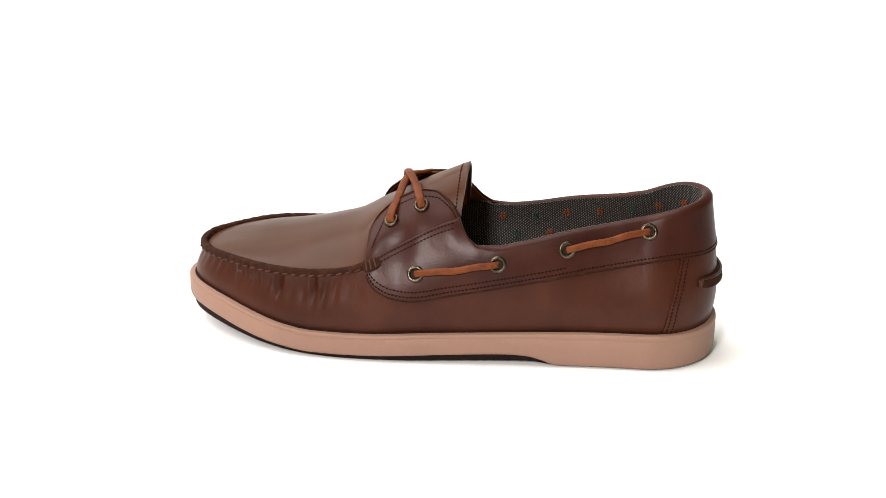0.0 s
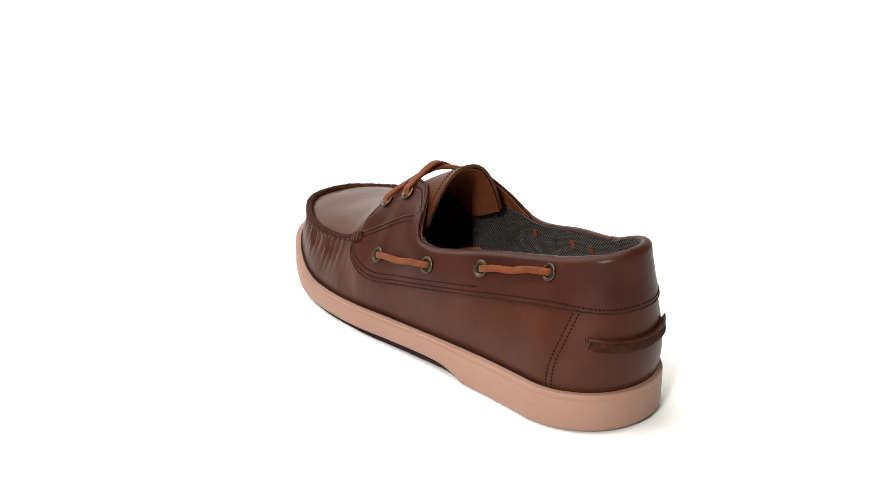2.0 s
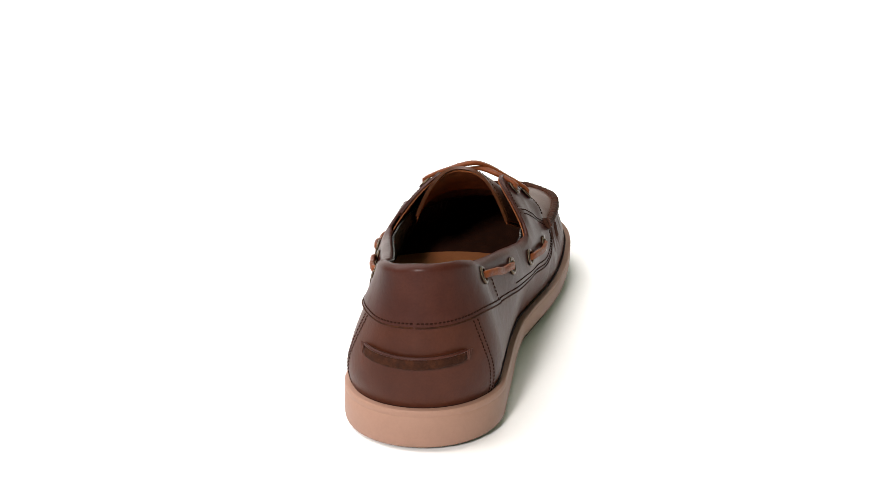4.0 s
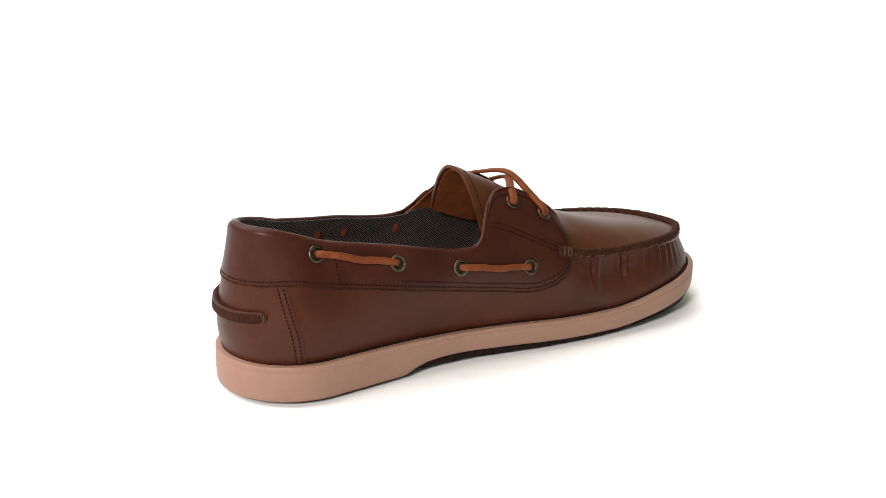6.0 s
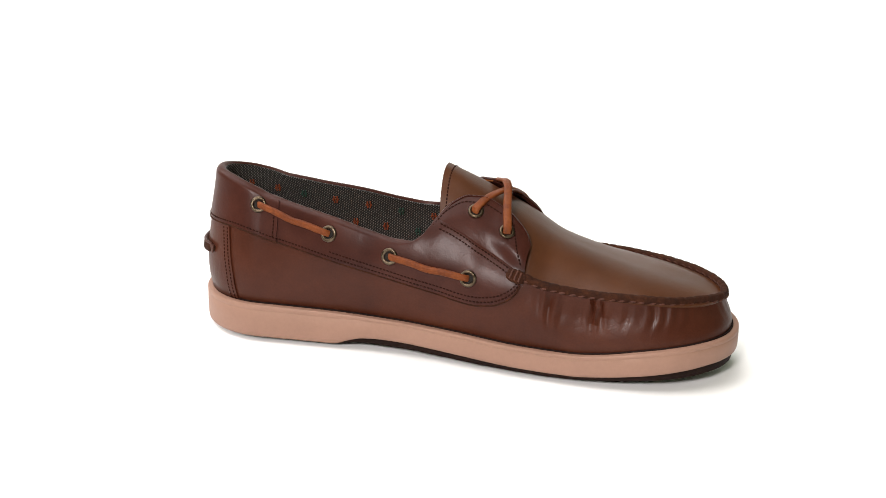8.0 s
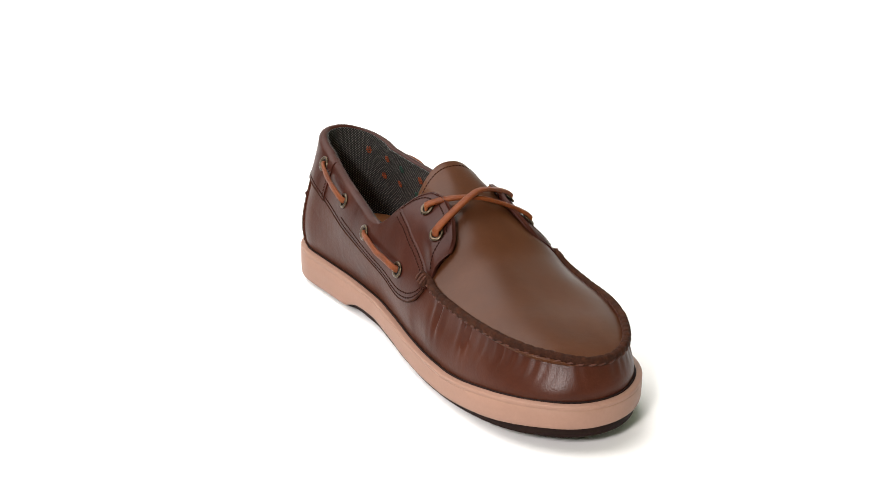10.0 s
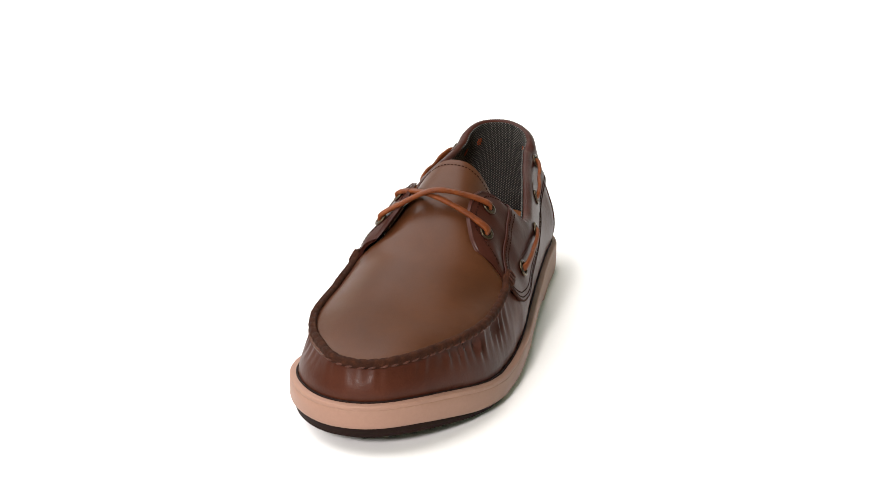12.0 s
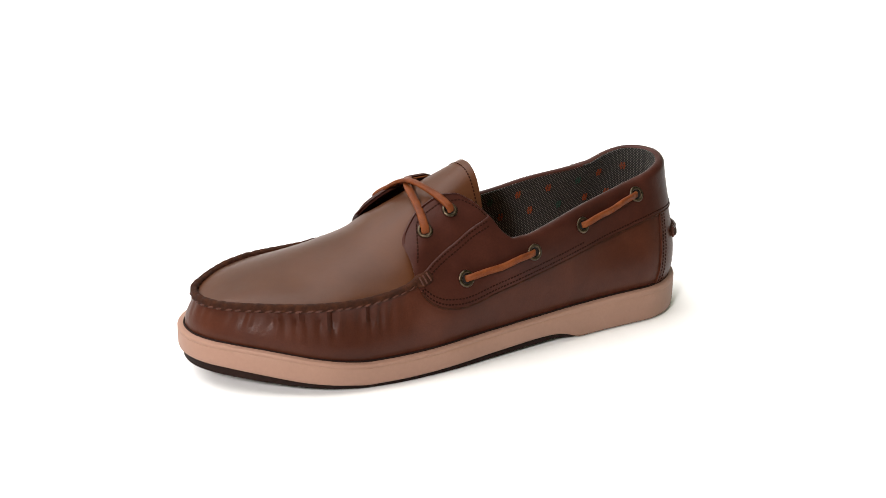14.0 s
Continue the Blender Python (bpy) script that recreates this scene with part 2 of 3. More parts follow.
band_low = glide((-47, -45.8, -43, -38, -31, -22, 2, 33, 63, 93, 127, 149), (54.5, 49, 43.6, 39.5, 36.8, 35.8, 39.5, 45.5, 51, 56.5, 62.5, 61.5))
divide = glide((-47, -30, 0, 6), (53.5, 62, 76.5, 78))
lean_x = (-163, -120, -80, -47.6, -46.8, -41, -33, -15, 5, 16, 30, 45, 62, 93, 108, 120, 134, 149)
lean_a = glide(lean_x, (-0.5, -0.8, -1.2, 0.2, -1.5, 0.0, 1.2, 2.0, 2.4, 2.8, 3.0, 2.6, 2.2, 1.8, 2.0, 2.2, 2.2, 2.4))
lean_b = glide(lean_x, (-3.0, -3.2, -4.6, -3.6, -6.6, -8.5, -10.0, -8.0, -3.0, -0.4, 0.8, 0.4, -0.6, -3.6, -4.4, -4.0, -2.8, -0.2))
lean_c = glide(lean_x, (-5.0, -4.8, -5.6, -6.6, -24.0, -29.0, -31.0, -28.0, -20.0, -14.0, -9.0, -6.6, -6.0, -9.8, -12.0, -10.2, -7.2, -2.8))
# how far each side of the upper is drawn in over the sole
tuck_outer = glide((-163, -50, -42, -25, 26, 63, 107, 130, 149), (0, 0, 1.0, 4.2, 3.4, 2.4, 2.2, 2.4, 0))
tuck_inner = glide((-163, -50, -42, -25, 26, 63, 107, 130, 149), (0, 0, 0.5, 2.4, 3.0, 1.4, 2.0, 2.2, 0))
flap_slack = glide((-47.6, -46.8, -35, -12, 8), (0, 1, 1, 1, 0))
toe_slack = glide((-163, -145, -110, -70), (0, 1, 0.6, 0))


def top_of(i):
    x = FEATHER[i, 0]
    return np.where(x < -47, moc_top(x), flap_top(x))


def wall(i, z, proud=0.0):
    """The outer leather at ring index i and height z."""
    i, z = np.broadcast_arrays(np.asarray(i), np.asarray(z, float))
    x = FEATHER[i, 0]
    low = sole_top(x)
    top = np.where(x < -47, moc_top(x), form_top(x))
    r = np.clip((z - low) / (top - low), -0.1, 1.05)
    a, b, c_ = lean_a(x), lean_b(x), lean_c(x)
    # cubic through (0, 0), (.35, a), (.7, b), (1, c)
    off = (a * r * (r - 0.7) * (r - 1) / (0.35 * -0.35 * -0.65) + b * r * (r - 0.35) * (r - 1) / (0.7 * 0.35 * -0.3)
           + c_ * r * (r - 0.35) * (r - 0.7) / (0.65 * 0.3))
    off = off + DRAWN[i] * ease(r / 0.6)
    off = off - 3.8 * r * toe_slack(x) * ease(FEATHER[i, 1] / 30)
    off = off - 1.5 * np.clip(r, 0, 1) ** 3 * flap_slack(x) * (FEATHER[i, 1] < 0)
    off = off - np.where(SIDE[i] < 0, tuck_outer(x), tuck_inner(x)) * ease(r / 0.55) * (1 - 0.65 * ease((r - 0.6) / 0.3) * ease((10 - x) / 12))
    p = FEATHER[i] + NORMAL[i] * (off + proud)[..., None]
    return np.concatenate([p, z[..., None]], -1)


def wall_normal(i, z):
    e = wall((np.asarray(i) + 2) % COUNT, z) - wall((np.asarray(i) - 2) % COUNT, z)
    n = unit(np.cross(e, wall(i, np.asarray(z) + 1) - wall(i, np.asarray(z) - 1)))
    out = np.concatenate([NORMAL[np.asarray(i)], np.zeros(np.shape(i) + (1,))], -1)
    return np.where((n * out).sum(-1, keepdims=True) < 0, -n, n)


def index_at(x, side):
    """Ring index at a place along the shoe, on the left (-1) or the right (1)."""
    if side < 0:
        return int(np.argmin(abs(FEATHER[:TIP + 1, 0] - x)))
    return TIP + int(np.argmin(abs(FEATHER[TIP:, 0] - x)))


shoe = new("boat_shoe")
tagged(shoe, "brown leather boat shoe with tan rawhide laces and pinkish rubber sole", "shoe")
ALL = np.arange(COUNT)


# ---- sole ----
def sole():
    profile = ((-3.0, 0.0), (-0.9, 0.0), (-0.2, 0.05), (0.1, 0.15), (0.2, 0.5), (0.1, 0.80), (-0.12, 0.82), (-0.12, 0.83), (0.1, 0.855),
               (0.1, 0.95), (-0.3, 0.99), (-0.9, 1.0), (-6.0, 1.0))
    low, top = mid_low(X0), sole_top(X0)
    grid = [np.concatenate([RING + NORMAL * o, (low + (top - low) * f)[:, None]], 1) for o, f in profile]
    rows = len(grid)
    verts = np.concatenate(grid)
    faces = [(i * COUNT + j, i * COUNT + (j + 1) % COUNT, (i + 1) * COUNT + (j + 1) % COUNT, (i + 1) * COUNT + j) for i in range(rows - 1) for j in range(COUNT)]
    for r in (0, rows - 1):
        base = r * COUNT
        for j in range(TIP):
            a, b = base + j, base + j + 1
            c_, d = base + (COUNT - j - 1) % COUNT, base + (COUNT - j) % COUNT
            f = [a, b, c_, d]
            f = [v for k, v in enumerate(f) if v not in f[:k]]
            if len(f) > 2:
                faces.append(tuple(f))
    finish("midsole", verts, faces, RUBBER, shoe, "pinkish tan rubber sole edge with a heel step", sharp=40)
    bottom, up = tread_low(X0), mid_low(X0) + 0.3
    grid = [np.concatenate([RING - NORMAL * o, z[:, None]], 1) for o, z in ((4.0, bottom), (2.6, bottom + 0.5 * np.minimum(1, up - bottom)), (2.2, up))]
    verts = np.concatenate(grid)
    faces = [(i * COUNT + j, i * COUNT + (j + 1) % COUNT, (i + 1) * COUNT + (j + 1) % COUNT, (i + 1) * COUNT + j) for i in range(2) for j in range(COUNT)]
    for base in (0, 2 * COUNT):
        for j in range(TIP):
            f = [base + j, base + j + 1, base + (COUNT - j - 1) % COUNT, base + (COUNT - j) % COUNT]
            f = [v for k, v in enumerate(f) if v not in f[:k]]
            if len(f) > 2:
                faces.append(tuple(f))
    finish("outsole", verts, faces, TREAD, shoe, "thin dark brown rubber tread")


sole()


# ---- upper ----
def pucker(i, r):
    """Gathers under the toe seam, deepest along the sides of the toe."""
    x = FEATHER[i, 0]
    along = np.cumsum(np.linalg.norm(np.diff(FEATHER, axis=0, append=FEATHER[:1]), axis=1))[i]
    amount = np.clip((x + 150) / 25, 0.15, 1) * np.clip((-42 - x) / 12, 0, 1)
    uneven = np.array([0.42 + 1.5 * noise.noise((float(a) * 0.085, 3.0, 0)) for a in along.ravel()]).reshape(along.shape)
    drift = np.array([4.0 * noise.noise((float(a) * 0.05, 9.0, float(h) * 1.5)) for a, h in zip(along.ravel(), r.ravel())]).reshape(along.shape)
    fold = np.cos((along + drift) * 2 * math.pi / 7.0)
    return 1.75 * amount * np.clip(uneven, 0.08, 1.3) * np.where(FEATHER[i, 1] > 0, 0.8, 1.15) * fold * np.exp(-((r - 0.80) / 0.26) ** 2)


def lower_upper():
    x = FEATHER[:, 0]
    low = sole_top(x) - 1.5
    top = np.where(x < -47, moc_top(x), np.minimum(band_low(x) + 4, flap_top(x) - 1))
    rows = []
    for f in np.linspace(0, 1, 34):
        z = low + (top - low) * f
        r = (z - low) / (top_of(ALL) - low)
        line = wall(ALL, z, pucker(ALL, np.where(x < -46, r, 2.0)))
        # the toe's walls run smoothly into the quarters
        for s in (-1, 1):
            a, b = sorted((index_at(-60, s), index_at(-36, s)))
            span = line[a - 6:b + 7]
            soft = np.stack([np.convolve(span[:, k], np.ones(13) / 13, "valid") for k in range(3)], 1)
            blend = np.sin(np.linspace(0, math.pi, b - a + 1))[:, None] ** 0.5
            line[a:b + 1] = line[a:b + 1] * (1 - blend) + soft * blend
        rows.append(line)
    sheet("vamp_wall", np.array(rows), 1.6, LEATHER, shoe, "smooth brown leather lower with gathers round the toe", closed=True)


lower_upper()


def rolled(ids, low, top, proud, roll):
    """Rows of a sheet from low to top whose top edge is rolled inwards with the radius roll (per column)."""
    rows = []
    for f in np.linspace(0, 1, 16):
        z = low + (top - roll - low) * f
        rows.append(wall(ids, z, proud(z) if callable(proud) else proud))
    last = rows[-1]
    n = np.concatenate([NORMAL[ids], np.zeros((len(ids), 1))], 1)
    lean = unit(rows[-1] - rows[-3])
    for a in np.linspace(0.3, math.pi * 0.9, 7):
        rows.append(last + lean * (roll * math.sin(a))[:, None] - n * (roll * (1 - math.cos(a)))[:, None])
    return np.array(rows)


def ids_between(start, stop):
    """Ring indices from start through the heel's back to stop."""
    return np.arange(start - COUNT, stop + 1) % COUNT if start > stop else np.arange(start, stop + 1)


def band_proud(s, x):
    """How far the band stands off: the collar piece laps over the right front piece."""
    return np.where((s > 0) & (np.asarray(x) < 94), 1.0, 1.8)


def flap_proud(s, x, z):
    """The lacing flaps stand away from the tongue towards their front edge."""
    x, z = np.asarray(x, float), np.asarray(z, float)
    return 0.5 + (5.0 if s > 0 else 2.2) * ease((-12 - x) / 28) * ease((z - divide(x) + 1) / 12)


def band():
    roll_of = glide((-47, 0, 14, 24, 149), (0.6, 0.7, 1.2, 2.6, 3.0))
    left, seam, right = index_at(-46.5, -1), index_at(94, 1), index_at(-46.5, 1)
    for name, a, b, proud in (("saddle_front", right, seam + 5, 1.0), ("saddle_collar", seam, left, 1.8)):
        if name == "saddle_front":
            ids = np.arange(right, seam + 5)
        else:
            ids = ids_between(seam, left)
        x = FEATHER[ids, 0]
        top = np.where(x < 4, np.minimum(divide(x), flap_top(x)), flap_top(x))
        top = np.maximum(top, band_low(x) + 0.6)
        sheet(name, rolled(ids, band_low(x), top, proud, np.minimum(roll_of(x), (top - band_low(x)) * 0.3)), 1.2, SADDLE, shoe,
              "dark brown leather collar band with side lacing" if b == left else "dark brown leather side band")
    for s in (-1, 1):
        ids = np.arange(index_at(8, s), index_at(-46.8, s) + 1) if s < 0 else np.arange(index_at(-46.8, s), index_at(8, s) + 1)
        x = FEATHER[ids, 0]
        low = np.minimum(divide(x) - 5, flap_top(x) - 1.5)
        sheet("eyestay", rolled(ids, low, flap_top(x), lambda z: flap_proud(s, x, z), np.full(len(ids), 0.7)), 2.0, SADDLE, shoe, "rounded leather lacing flap with two eyelets")


band()


def wall_between(i, z, proud=0.0):
    """wall() between two ring indices."""
    a = np.floor(i).astype(int)
    f = (i - a)[..., None]
    return wall(a % COUNT, z, proud) * (1 - f) + wall((a + 1) % COUNT, z, proud) * f


def index_exact(x, side):
    xs = FEATHER[:TIP + 1, 0] if side < 0 else FEATHER[TIP:, 0]
    k = np.interp(-x, -xs, np.arange(TIP + 1)) if side < 0 else TIP + np.interp(x, xs, np.arange(len(xs)))
    return float(k)


counter_edge = glide((0, 0.35, 0.6, 1), (117.5, 119.5, 122.5, 127.5))


def heel_patch():
    rows = []
    for f in np.linspace(0, 1, 16):
        ids = np.linspace(index_exact(float(counter_edge(f)), 1) - COUNT, index_exact(float(counter_edge(f)), -1), 90)
        x = FEATHER[np.round(ids).astype(int) % COUNT, 0]
        z = sole_top(x) - 1 + (band_low(x) + 2 - sole_top(x) + 1) * f
        rows.append(wall_between(ids, z, 1.0))
    sheet("heel_counter", np.array(rows), 1.0, LEATHER, shoe, "curved leather heel counter")


heel_patch()


def lining():
    for name, a, b, mat, label in (("lining", index_at(-44, 1), index_at(-44, -1), TWILL, "dark twill lining with small embroidered motifs"),):
        ids = ids_between(a, b)
        x = FEATHER[ids, 0]
        rows = []
        for f in np.linspace(0, 1, 14):
            z = 19 + (np.where(x < 12, np.minimum(flap_top(x) - 1.5, 66), flap_top(x) - 1.5) - 19) * f
            rows.append(wall(ids, z, -3.2 - 2.0 * math.sin(f * math.pi) * 0.6 - 1.2 * f))
        sheet(name, np.array(rows)[:, ::-1], 0.8, mat, shoe, label)
    for s in (-1, 1):
        ids = np.arange(index_at(15, s), index_at(-14, s) + 1) if s < 0 else np.arange(index_at(-14, s), index_at(15, s) + 1)
        x = FEATHER[ids, 0]
        rows = [wall(ids, 60 + (flap_top(x) - 1.5 - 60) * f, -2.4) for f in np.linspace(0, 1, 14)]
        sheet("flap_lining", np.array(rows)[:, ::-1], 0.6, SUEDE_SHADED, shoe, "russet suede lining of the lacing flap, darkened for the shade inside")
    def footbed(name, inset, low, high, front, mat, label):
        inner = FEATHER - NORMAL * inset
        half = int(np.argmin(abs(inner[:TIP + 1, 0] - front)))
        left = inner[:half + 1]
        right = inner[(COUNT - np.arange(half + 1)) % COUNT]
        verts, faces, k = [], [], half + 1
        lanes = np.linspace(0, 1, 13)
        for z in (high, low):
            for j in range(k):
                bulge = 14.0 * ease(1 - (left[j, 0] - front) / 40) if front > -150 else 0.0
                for f in lanes:
                    p = left[j] * (1 - f) + right[j] * f
                    verts.append((p[0] - bulge * (1 - (2 * f - 1) ** 2), p[1], z))
        m = len(lanes)
        for base in (0, k * m):
            faces += [(base + j * m + i, base + j * m + i + 1, base + (j + 1) * m + i + 1, base + (j + 1) * m + i) for j in range(k - 1) for i in range(m - 1)]
        faces += [((k - 1) * m + i, (k - 1) * m + i + 1, k * m + (k - 1) * m + i + 1, k * m + (k - 1) * m + i) for i in range(m - 1)]
        finish(name, verts, faces, mat, shoe, label)

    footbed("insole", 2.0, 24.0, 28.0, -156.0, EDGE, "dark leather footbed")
    footbed("heel_sock", 3.0, 28.0, 29.6, -38.0, TAN, "tan leather heel sock with a rounded front")


lining()

# ---- plug and tongue ----
crest = glide((-156, -150, -140, -120, -100, -77, -60, -47, -37, -14, 5), (40.5, 42.6, 45.6, 49.8, 53.6, 60, 66, 73.5, 79, 91, 100))
tongue_wide = glide((-47, -30, -15, 5), (40, 34, 30, 26))
tongue_edge = glide((-47, -30, -15, 0, 5), (52, 56, 62, 68, 69))


def seam_ids():
    return np.arange(index_at(-43, -1), index_at(-43, 1) + 1)


def plug():
    ids = np.arange(index_at(-47, -1), TIP + 1)
    edge = wall(ids, top_of(ids))
    ex, ez = edge[:, 0], edge[:, 2]
    ey = abs(edge[:, 1] - centre(ex))
    order = np.argsort(ex)
    tip = ex.min() + 1.0
    xs = np.concatenate([tip + (-47 - tip) * (1 - np.cos(np.linspace(0.02, math.pi / 2, 60))), np.linspace(-45, 5, 40)])
    rows = []
    for x in xs:
        if x <= -47:
            e, z = np.interp(x, ex[order], ey[order]), np.interp(x, ex[order], ez[order]) - 0.3
        else:
            e, z = float(tongue_wide(x)), float(tongue_edge(x))
        v = np.sin(np.linspace(-math.pi / 2, math.pi / 2, 49))
        power = float(np.interp(x, (-150, -60, -45, -15, 5), (2.6, 2.5, 2.8, 2.9, 2.4)))
        top = max(float(crest(x)), z + 0.2)
        end = 0.0 if x < -5 else 2.0 * (x + 5) / 10
        rows.append(np.stack([x - end * v**4, centre(x) + e * v, z + (top - z) * (1 - abs(v) ** power)], 1))
    grid = np.array(rows)
    sheet("vamp", grid, 1.6, VAMP, shoe, "matt brown leather apron running up into the tongue")
    back = grid[60:].copy()
    back[..., 2] -= 1.9
    back[..., 1] *= 0.97
    sheet("tongue_lining", back[:-2], 0.6, SUEDE_SHADED, shoe, "russet suede underside of the tongue, darkened for the shade inside")
    return grid


GRID = plug()


# ---- toe seam ----
def toe_seam():
    ids = seam_ids()
    x = FEATHER[ids, 0]
    z = np.where(x < -46, moc_top(np.minimum(x, -41)), moc_top(x))
    p = wall(ids, np.minimum(z, top_of(ids)))
    p[:, 2] = z
    gap = np.linalg.norm(np.diff(p, axis=0), axis=1)
    along = np.concatenate([[0], np.cumsum(gap)])
    even = np.linspace(0, along[-1], int(along[-1] / 0.8))
    path = np.stack([np.interp(even, along, p[:, k]) for k in range(3)], 1)
    for k in range(3):
        path[3:-3, k] = np.convolve(path[:, k], np.ones(7) / 7, "valid")
    n = np.stack([np.interp(even, along, NORMAL[ids, k]) for k in range(2)], 1)
    lumps = np.array([1 + 0.10 * noise.noise((a * 0.22, 0, 0)) - 0.12 * max(0, math.cos(2 * math.pi * a / 5.2)) ** 3 for a in even])
    lip = path + np.concatenate([n * 0.2, np.full((len(path), 1), 1.0)], 1)
    sweep("toe_seam", lip, oval(2.1, 2.3, 14, 3.0), EDGE, shoe, "raised hand-sewn toe seam with raw edge", scale=lumps)
    a = 2.6
    while a < even[-1] - 2:
        for name, out, lift, size in (("stitch", 1.6, -0.7, 0.9), ("inner_stitch", -2.1, 0.9, 0.7)):
            k = int(np.searchsorted(even, a))
            k = min(max(k, 3), len(even) - 4)
            nn = np.array([*n[k], 0])
            t = unit(path[k + 2] - path[k - 2])
            u = np.array([0, 0, 1.0])
            c_ = path[k] + nn * out + u * (lift + 0.6)
            half = 2.2 * size
            line = [c_ + t * f * half + nn * 0.55 * (1 - f * f) - u * 0.5 * f for f in np.linspace(-1, 1, 6)]
            sweep(name, line, oval(0.55 * size + 0.1, 0.5 * size + 0.1, 6), MOC_THREAD, shoe, up=[nn] * 6, scale=[0.5, 0.9, 1, 1, 0.9, 0.5])
        a += 5.2


toe_seam()


# ---- eyelets and laces ----
def eyelet(at, n, radius=3.7):
    n = unit(np.asarray(n, float))
    a = unit(np.cross(n, [0, 0, 1.0]))
    b = np.cross(n, a)
    ring = [at + radius * (math.cos(t) * a + math.sin(t) * b) + n * 0.4 for t in np.linspace(0, 2 * math.pi, 28, endpoint=False)]
    ob = sweep("eyelet", ring, oval(1.0, 0.75, 8), BRASS, shoe, "antique brass eyelet", up=[n] * 28, closed=True)
    # No opening is cut: a flat near-black disc paints the hole's shade.
    disc = [at + n * 0.25] + [at + 3.2 * (math.cos(t) * a + math.sin(t) * b) + n * 0.25 for t in np.linspace(0, 2 * math.pi, 20, endpoint=False)]
    finish("eyelet_hole_shade", disc, [(0, 1 + k, 1 + (k + 1) % 20) for k in range(20)], HOLE_SHADE, ob)


def bend(points, count=26):
    """A smooth line through a few points."""
    p = np.asarray(points, float)
    s = np.concatenate([[0], np.cumsum(np.linalg.norm(np.diff(p, axis=0), axis=1))])
    q = np.linspace(0, s[-1], count)
    out = []
    for v in q:
        i = min(max(int(np.searchsorted(s, v, side="right")) - 1, 0), len(p) - 2)
        t = (v - s[i]) / (s[i + 1] - s[i])
        a, b, c_, d = p[max(i - 1, 0)], p[i], p[i + 1], p[min(i + 2, len(p) - 1)]
        out.append(0.5 * (2 * b + (c_ - a) * t + (2 * a - 5 * b + 4 * c_ - d) * t**2 + (3 * b - a - 3 * c_ + d) * t**3))
    return np.array(out)


def thong(name, points, ups, wide=2.1, high=1.3):
    path = bend(points, 30)
    up = np.stack([np.interp(np.linspace(0, 1, 30), np.linspace(0, 1, len(ups)), np.array(ups, float)[:, k]) for k in range(3)], 1)
    w = [1 + 0.06 * noise.noise((i * 0.35, path[i][0], path[i][1])) for i in range(30)]
    sweep(name, path, oval(wide, high, 12, 3.2), LACE, shoe, "tan rawhide lace", up=up, scale=w)


EYES = ((-18, 50), (26.5, 57.2), (63.3, 65), (108, 75.5))
for s in (-1, 1):
    spots = []
    for x, z in EYES:
        i = index_at(x, s)
        spots.append((wall(i, z, float(band_proud(s, x)) + 0.1), wall_normal(i, z)))
        eyelet(*spots[-1])
    for a, b in ((0, 1), (2, 3)):
        (p, n), (q, m) = spots[a], spots[b]
        mid = (p + q) / 2
        im = index_at(mid[0], s)
        skin = wall(im, mid[2], 1.8)
        away = unit(n + m)
        t = unit(q - p)
        mid = mid + away * max(2.6, float((skin - mid) @ away) + 2.4) - np.array([0, 0, 0.8])
        thong("side_lace", [p - n * 2.5 - t * 0.3, p + n * 1.4 + t * 1.6, p * 0.72 + q * 0.28 + away * 2.6 * 1.1, mid, p * 0.28 + q * 0.72 + away * 2.6 * 1.1, q + m * 1.4 - t * 1.6, q - m * 2.5 + t * 0.3],
              [np.array([0, 0, 1.0])] * 2, wide=1.1, high=1.85)

TOP = {}
for s in (-1, 1):
    for name, x, z in (("upper", -15, 82.0), ("lower", -33, 73.5)):
        i = index_at(x, s)
        n = wall_normal(i, z)
        TOP[s, name] = (wall(i, z, float(flap_proud(s, FEATHER[i, 0], z)) + 0.1) + n * 0.3, n)
        eyelet(*TOP[s, name], radius=3.3)


def top_laces():
    for a, b, lift in (((-1, "upper"), (1, "lower"), 2.4), ((-1, "lower"), (1, "upper"), -0.6)):
        (p, n), (q, m) = TOP[a], TOP[b]
        up = np.array([0, 0, 1.0])
        cross = np.array([-30.0, 1.0, 89.8 + lift])
        thong("top_lace", [p - n * 2.5, p + n * 1.6 + up * 0.8, p * 0.6 + cross * 0.4 + up * 3.2, cross, q * 0.6 + cross * 0.4 + up * 2.8, q + m * 1.6 + up * 0.8, q - m * 2.5],
              [n, n + up, up, up, up, m + up, m], wide=2.3, high=1.15)


top_laces()


